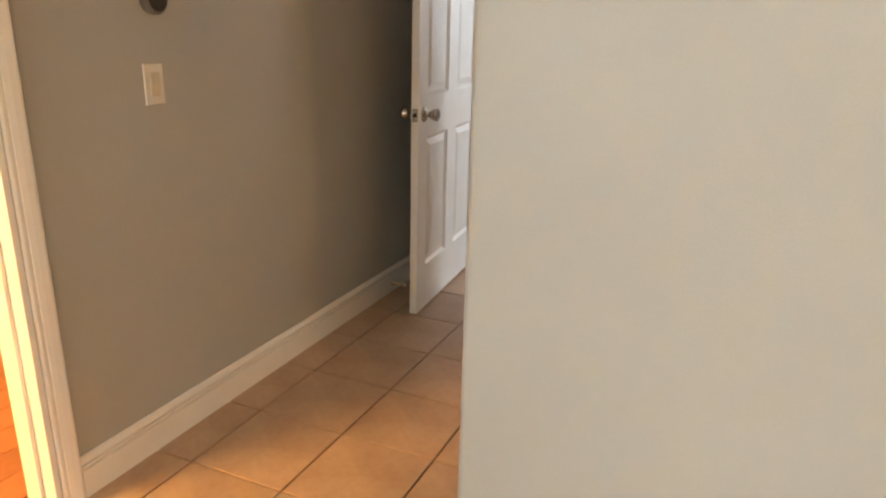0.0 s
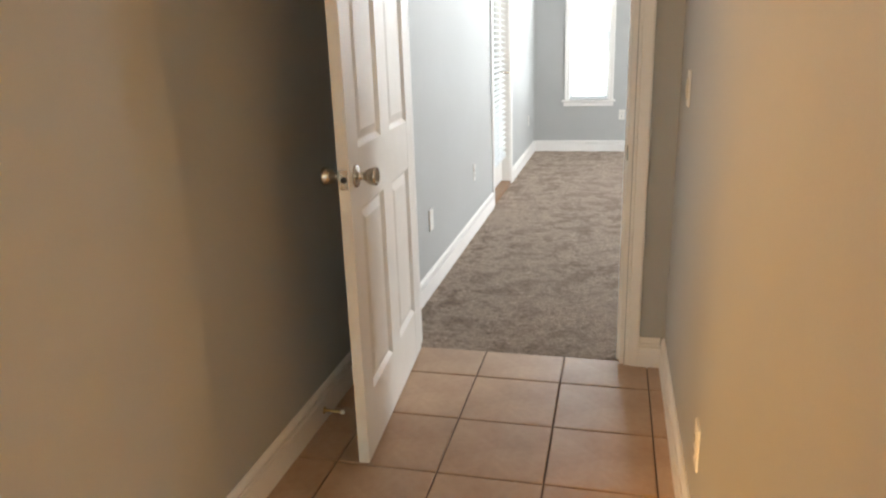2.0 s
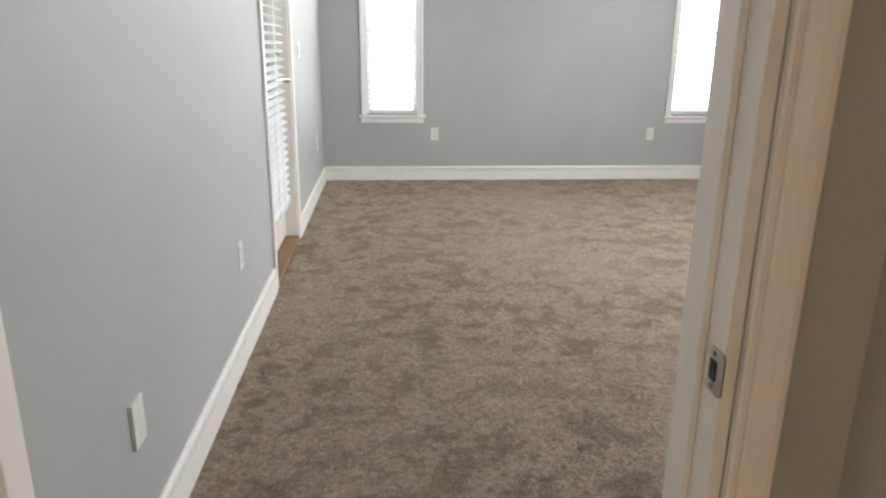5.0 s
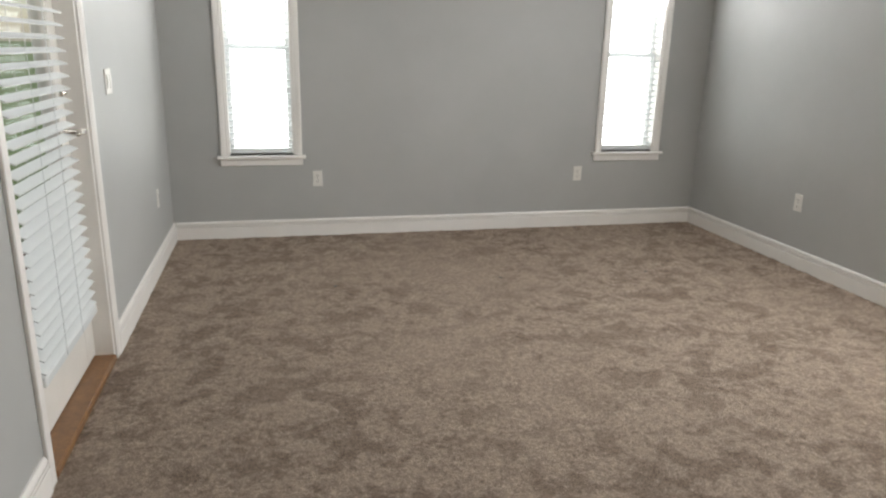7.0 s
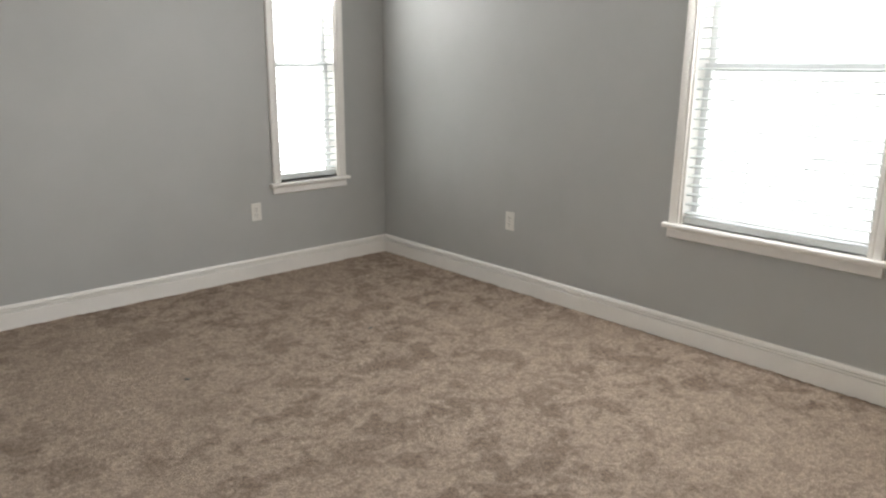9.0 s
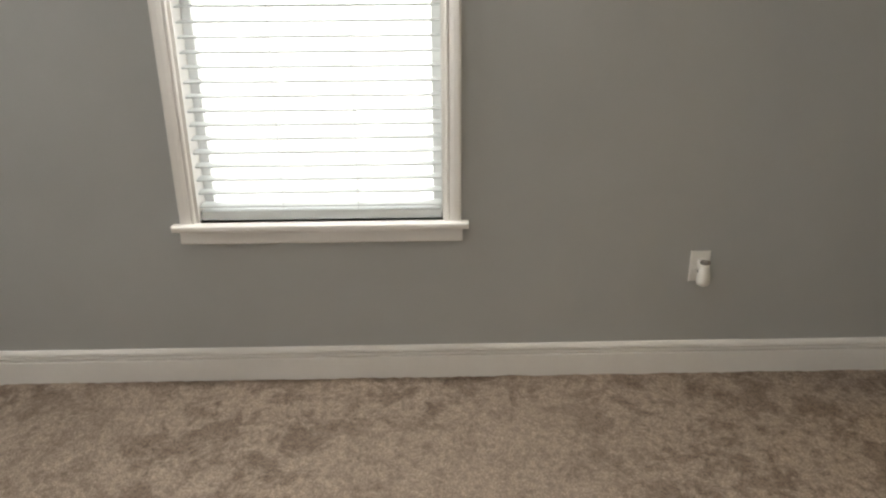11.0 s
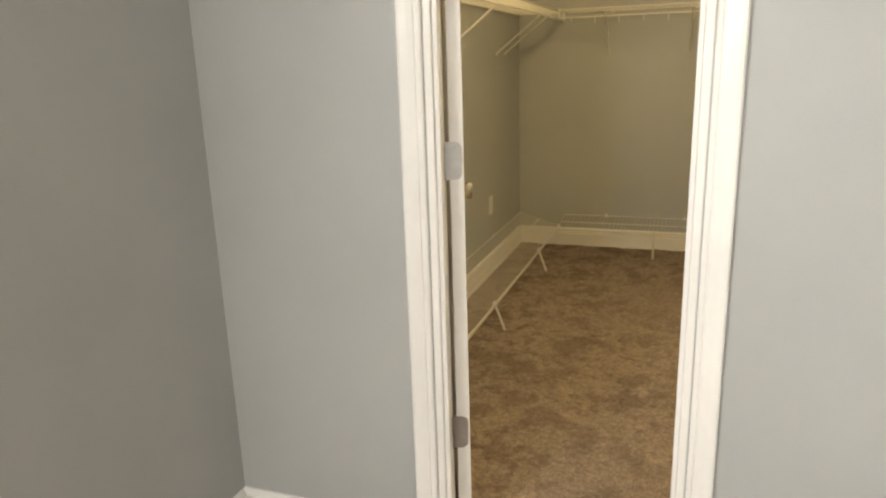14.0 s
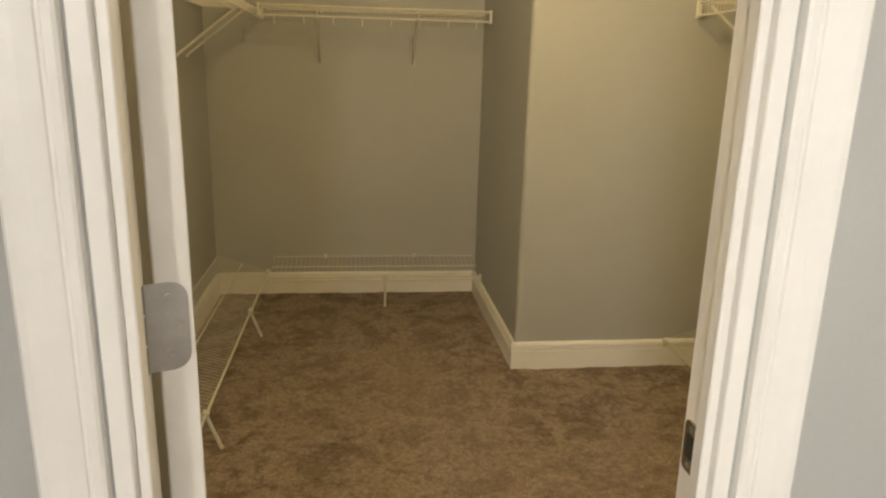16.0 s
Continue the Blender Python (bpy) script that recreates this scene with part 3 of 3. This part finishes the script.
for nm, m, half, size in (("window_1", wall_frame(sum(W1) / 2, YE, 0), (W1[1] - W1[0]) / 2, "narrow"), ("window_2", wall_frame(sum(W2) / 2, YE, 0), (W2[1] - W2[0]) / 2, "narrow"), ("window_3", wall_frame(XR, sum(W3) / 2, -90), (W3[1] - W3[0]) / 2, "wide")):
    window(nm, m, half, size + " white sash window with moulded casing and sill")
    blind("window_blind", m, half, WT - WS, 0.05, 0.0458, 4, "open white horizontal slat blind in a " + size + " window", 0.002 if size == "wide" else 0.012)
blind("door_blind", pose(-0.004, (a0 + a1) / 2, 0.25, 0, 0, 90), (a1 - a0) / 2 - 0.09, DH - 0.38, 0.044, 0.046, 18, "white slatted blind hung on the glazed door")


# ---- small wall things ----
def plate_bm(w=0.07, h=0.114):
    bm = boxes((-w / 2, w / 2, -0.0055, -0.0005, -h / 2, h / 2))
    bmesh.ops.bevel(bm, geom=[e for e in bm.edges if all(v.co.y < -0.003 for v in e.verts)], offset=0.003, segments=2, profile=0.5, affect="EDGES")
    return bm


def outlet(m, label="white duplex wall outlet"):
    root = empty("wall_outlet", m, label, "outlet", "wall outlets")
    part("plate", plate_bm(), PLASTIC, root)
    for z in (-0.02, 0.02):
        face = lathe(bmesh.new(), [(0.017, 0.0), (0.017, 0.002), (0.0155, 0.003)], pose(0, -0.005, z, 90, 0, 0), 20)
        f = part("receptacle", face, PLASTIC, root)
        # shade of the slots as dark blocks standing proud, nothing is cut
        slots = boxes((-0.0075, -0.0052, -0.0088, -0.0076, z - 0.001, z + 0.007), (0.0052, 0.0075, -0.0088, -0.0076, z - 0.001, z + 0.006), (-0.002, 0.002, -0.0088, -0.0076, z - 0.010, z - 0.006))
        part("slots", slots, DARK, f, "raised dark blocks painted as the shade in the slots")
    part("screw", lathe(bmesh.new(), [(0.003, 0), (0.0025, 0.001)], pose(0, -0.0055, 0, 90, 0, 0), 10), GREY, root)
    return root


def switch(m, label, gangs=1, paddle=ALMOND):
    root = empty("light_switch", m, label, "switch", "light switches")
    w = 0.07 + 0.046 * (gangs - 1)
    part("plate", plate_bm(w), PLASTIC, root)
    for g in range(gangs):
        x = (g - (gangs - 1) / 2) * 0.046
        bm = sweep(bmesh.new(), [(0, -0.033), (0.0035, -0.033), (0.0065, 0.0), (0.0035, 0.033), (0, 0.033)], (x - 0.0165, -0.0055, 0), (0, -1, 0), (0, 0, 1), (1, 0, 0), 0.033)
        part("rocker", bm, paddle, root, "rocker paddle")
    return root


blank = empty("blank_plate", pose(XL, 4.398, 0.395, 0, 0, 90), "plain white blank cover plate low on the wall", "wall plate")
cover = boxes((-0.036, 0.036, -0.010, -0.0005, -0.058, 0.058))
bmesh.ops.bevel(cover, geom=[e for e in cover.edges if all(v.co.y < -0.003 for v in e.verts)], offset=0.003, segments=2, profile=0.5, affect="EDGES")
part("cover", cover, PLASTIC, blank)
for z in (-0.03, 0.03):
    part("screw", lathe(bmesh.new(), [(0.003, 0), (0.0025, 0.001)], pose(0, -0.010, z, 90, 0, 0), 10), PLASTIC, blank)
outlet(pose(XL, 5.626, 0.425, 0, 0, 90))
outlet(pose(XL, 8.826, 0.425, 0, 0, 90))
outlet(pose(1.023, YE, 0.428))
outlet(pose(3.074, YE, 0.43))
outlet(pose(XR, 8.153, 0.43, 0, 0, -90))
outlet(pose(XR, 5.30, 0.42, 0, 0, -90), "white wall outlet with a plug-in unit")
outlet(pose(XR, 1.341, 0.43, 0, 0, -90))
outlet(pose(HR, 2.52, 0.32, 0, 0, -90))
switch(pose(HL, 1.545, 1.125, 0, 0, 90), "white switch plate with an almond rocker")
switch(pose(HR, 3.30, 1.135, 0, 0, -90), "white switch plate with an almond rocker")
switch(pose(XL, 7.80, 1.19, 0, 0, 90), "white double switch plate beside the glazed door", 2, PLASTIC)

plug = empty("plug_in_freshener", pose(XR, 5.30, 0.42, 0, 0, -90), "white plug-in air freshener in the outlet", "air freshener")
body = bmesh.new()
lathe(body, [(0.014, -0.060), (0.0205, -0.056), (0.0235, -0.045), (0.0225, -0.025), (0.0185, -0.005), (0.0165, 0.010), (0.017, 0.020)], pose(0.006, -0.034, 0.0), 20)
part("body", body, PLASTIC, plug, "", True)
part("collar", lathe(bmesh.new(), [(0.0165, 0.0), (0.018, 0.004), (0.017, 0.009), (0.010, 0.0105)], pose(0.006, -0.034, 0.0205), 20), GREY, plug, "dark grey top vent", True)
part("plug_block", boxes((-0.012, 0.02, -0.03, -0.0085, -0.004, 0.03), bevel=0.003), PLASTIC, plug)

stop = empty("door_stop", pose(HL + 0.016, 2.97, 0.045), "brass spring door stop on the baseboard", "door stop")
part("rod", lathe(bmesh.new(), [(0.013, 0), (0.013, 0.004), (0.006, 0.007), (0.0045, 0.06), (0.0045, 0.066)], pose(0, 0, 0, 0, 90, 0), 14), BRASS, stop, "", True)
part("rubber_tip", lathe(bmesh.new(), [(0.008, 0.066), (0.0085, 0.076), (0.006, 0.079)], pose(0, 0, 0, 0, 90, 0), 14), PLASTIC, stop, "white rubber tip", True)

dial = empty("thermostat", pose(HL, 1.565, 1.357, 0, 0, 90), "round grey thermostat on the hall wall", "thermostat")
part("ring", lathe(bmesh.new(), [(0.042, 0), (0.042, 0.02), (0.038, 0.026), (0.034, 0.027)], pose(0, 0, 0, 90, 0, 0), 32), GREY, dial, "", True)
part("face", lathe(bmesh.new(), [(0.0335, 0.01), (0.0335, 0.0275), (0.02, 0.0285)], pose(0, 0, 0, 90, 0, 0), 32), DARK, dial, "dark round face", True)


# ---- ceiling lamps, added out of view ----
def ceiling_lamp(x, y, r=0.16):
    root = empty("unseen_ceiling_light", pose(x, y, H), "unseen round ceiling light base added above a point lamp", "ceiling light", "ceiling lights")
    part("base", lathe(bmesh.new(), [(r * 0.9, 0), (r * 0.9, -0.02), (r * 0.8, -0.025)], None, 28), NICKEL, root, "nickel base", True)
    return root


# unseen bases added over the foyer lamp, the foyer fill and the closet lamp
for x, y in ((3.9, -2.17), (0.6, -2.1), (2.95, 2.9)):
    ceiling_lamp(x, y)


# ---- closet wire shelves ----
def wire_shelf(name, m, length, depth, label, lip=0.032, braces=(), drop=0.3, legs=(), hooks=0, splay=0.012, foot=0.178):
    """Along x from 0 to length; the wall is at y = 0, the front edge at y = depth; the top wires at z = 0."""
    root = empty(name, m, label, "wire shelf", "closet shelves")
    for y in (0.008, depth * 0.5, depth):
        part("deck_rod", rod(bmesh.new(), (0, y, -0.004), (length, y, -0.004), 0.0034), WIRE, root)
    part("front_lip", rod(rod(bmesh.new(), (0, depth + 0.002, -lip), (length, depth + 0.002, -lip), 0.0042, 8), (0, depth + 0.003, 0.0), (length, depth + 0.003, 0.0), 0.0036, 8), WIRE, root)
    cross = bmesh.new()
    n = int(length / 0.0254)
    for i in range(n + 1):
        x = length * i / n
        box(cross, x - 0.00055, x + 0.00055, 0.004, depth + 0.002, -0.0009, 0.0009)
        box(cross, x - 0.00055, x + 0.00055, depth + 0.0008, depth + 0.0026, -lip, -0.0009)
    tagged(part("wire_mesh", cross, WIRE, root), kind="stuff")
    for x in braces:
        part("brace", rod(rod(bmesh.new(), (x, depth, -0.02), (x, 0.012, -drop), 0.006, 8), (x, 0.012, -drop), (x, 0.002, -drop - 0.012), 0.008, 8), WIRE, root, "diagonal support brace")
    for x in legs:
        bm = rod(bmesh.new(), (x, depth, -0.006), (x, depth + splay, -foot), 0.0075, 8)
        box(bm, x - 0.016, x + 0.016, depth - 0.012, depth + 0.012, -0.012, 0.006, 0.002)
        part("leg", bm, WIRE, root, "short support leg")
    for i in range(hooks):
        x = length * (i + 0.5) / hooks
        bm = rod(bmesh.new(), (x, depth, -lip), (x, depth - 0.004, -lip - 0.03), 0.003)
        rod(bm, (x, depth - 0.004, -lip - 0.03), (x, depth - 0.018, -lip - 0.036), 0.003)
        part("hook", bm, WIRE, root, "small rod hook")
    for x in (-0.006, length - 0.004):
        part("end_cap", boxes((x, x + 0.012, depth - 0.012, depth + 0.012, -lip - 0.01, 0.008), bevel=0.003), PLASTIC, root, "plastic end cap")
    for x in (length * 0.3, length * 0.75):
        part("wall_clip", boxes((x - 0.008, x + 0.008, 0.0, 0.012, -0.014, 0.01), bevel=0.002), PLASTIC, root)
    return root


UP, LOW = 1.60, 0.228
SD = 0.305
SLOPE, STEEP = pose(0, 0, 0, -8.5), pose(0, 0, 0, -17)  # shoe shelves lean forward
# along the outer side wall
wire_shelf("wire_shelf", pose(XR, CY0, UP, 0, 0, 90), 2.5, SD, "white wire closet shelf high on the side wall", 0.05, (0.42, 0.62, 1.6), 0.25)
wire_shelf("wire_shelf", pose(XR, CY0, LOW, 0, 0, 90) @ STEEP, 2.5, SD, "white wire shoe shelf low on the side wall", 0.02, (), 0.3, (0.7, 1.75), splay=0.085, foot=0.118)
# along the back wall
BL = XR - SD - 0.02 - BX - 0.03
wire_shelf("wire_shelf", pose(BX + 0.02, CY0, UP), BL, SD, "white wire closet shelf high on the back wall", 0.05, (BL - 0.28, BL - 0.79), 0.26, hooks=8)
wire_shelf("wire_shelf", pose(BX + 0.02, CY0, LOW) @ SLOPE, BL, SD, "white wire shoe shelf low on the back wall", 0.02, (), 0.3, (BL - 0.63,))
# along the inner side wall
IL = YC0 - 0.1 - BY - 0.04
wire_shelf("wire_shelf", pose(CX0, YC0 - 0.1, UP, 0, 0, -90), IL, SD, "white wire closet shelf high on the inner wall", 0.05, (IL - 0.1,), 0.25)
wire_shelf("wire_shelf", pose(CX0, YC0 - 0.1, LOW, 0, 0, -90) @ STEEP, IL, SD, "white wire shoe shelf low on the inner wall", 0.02, (), 0.3, (0.5, 1.5), splay=0.085, foot=0.118)


# ---- floor tiles and planks ----
floor = tagged(part("floor", boxes((HL, HR, YK, 3.652, -0.02, -0.004), (HL, 2.48, 0.5, YK, -0.02, -0.004), (HL, 4.3, -3.3, 0.5, -0.02, -0.004)), GROUT), "beige ceramic tile floor with dark grout", "floor", kind="structure")
P, GAP = 0.3355, 0.006
X0, Y0 = 0.432, 3.075
shared = {}


def tile(x0, x1, y0, y1):
    w, d = round(x1 - x0, 4), round(y1 - y0, 4)
    if w < 0.02 or d < 0.02:
        return
    if (w, d) not in shared:
        bm = bmesh.new()
        e = 0.003
        low = [bm.verts.new(c) for c in ((-w / 2, -d / 2, -0.004), (w / 2, -d / 2, -0.004), (w / 2, d / 2, -0.004), (-w / 2, d / 2, -0.004))]
        side = [bm.verts.new((v.co.x, v.co.y, 0.0005)) for v in low]
        top = [bm.verts.new((v.co.x * (1 - 2 * e / w), v.co.y * (1 - 2 * e / d), 0.002)) for v in low]
        for p, q in ((low, side), (side, top)):
            for k in range(4):
                bm.faces.new((p[k], p[(k + 1) % 4], q[(k + 1) % 4], q[k]))
        bm.faces.new(top)
        shared[(w, d)] = finish("tile", bm, TILE)
    ob = new("tile", shared[(w, d)])
    ob.parent = floor
    ob.matrix_basis = pose((x0 + x1) / 2, (y0 + y1) / 2, random.uniform(-0.0006, 0.0004), random.uniform(-0.1, 0.1), random.uniform(-0.1, 0.1))


for i in range(-2, 12):
    for j in range(-17, 2):
        x0, x1 = X0 + i * P + GAP / 2, X0 + (i + 1) * P - GAP / 2
        y0, y1 = Y0 + j * P + GAP / 2, Y0 + (j + 1) * P - GAP / 2
        x0, y1 = max(x0, HL), min(y1, 3.65)
        y0 = max(y0, -3.3)
        if y0 >= YK:
            x1 = min(x1, HR)
        if y1 > 0.5:
            x1 = min(x1, 2.48)
        if y1 > YK and y0 < YK and x0 > HR:
            y1 = YK
        if x0 < x1 and y0 < y1:
            tile(x0, x1, y0, y1)

wood = tagged(part("floor_side_room", boxes((-3.08, HL, -1.5, 2.5, -0.02, -0.006)), GROUT), "orange wooden plank floor of the side room", "floor", kind="structure")
planks = {}
for i in range(23):
    for j in range(3):
        y0 = -1.5 + j * 1.34 - (0.5 if i % 2 else 0.0)
        y0, y1 = max(y0, -1.5), min(y0 + 1.337, 2.5)
        d = round(y1 - y0, 3)
        if d not in planks:
            planks[d] = finish("plank", boxes((-0.0615, 0.0615, -d / 2, d / 2, -0.006, 0.0), bevel=0.001), WOOD)
        ob = new("plank", planks[d])
        ob.parent = wood
        ob.matrix_basis = pose(-3.08 + 0.0625 + 0.125 * i, (y0 + y1) / 2, 0)

# dark specks of lint left on the carpet
for x, y in ((1.046, 8.185), (3.044, 8.149), (1.075, 9.33), (3.044, 9.307), (2.067, 8.18)):
    bm = bmesh.new()
    bmesh.ops.create_icosphere(bm, subdivisions=1, radius=0.011)
    for v in bm.verts:
        v.co = Vector((v.co.x * 1.5, v.co.y * 0.8, v.co.z * 0.4)) * (1 + 0.4 * noise.noise(v.co * 90 + Vector((x, y, 0))))
    tagged(part("lint_speck", bm, GREY, None, "", False, pose(x, y, 0.006, 0, 0, 60 * x)), "small dark lint speck lying on the carpet", "lint", "lint specks")
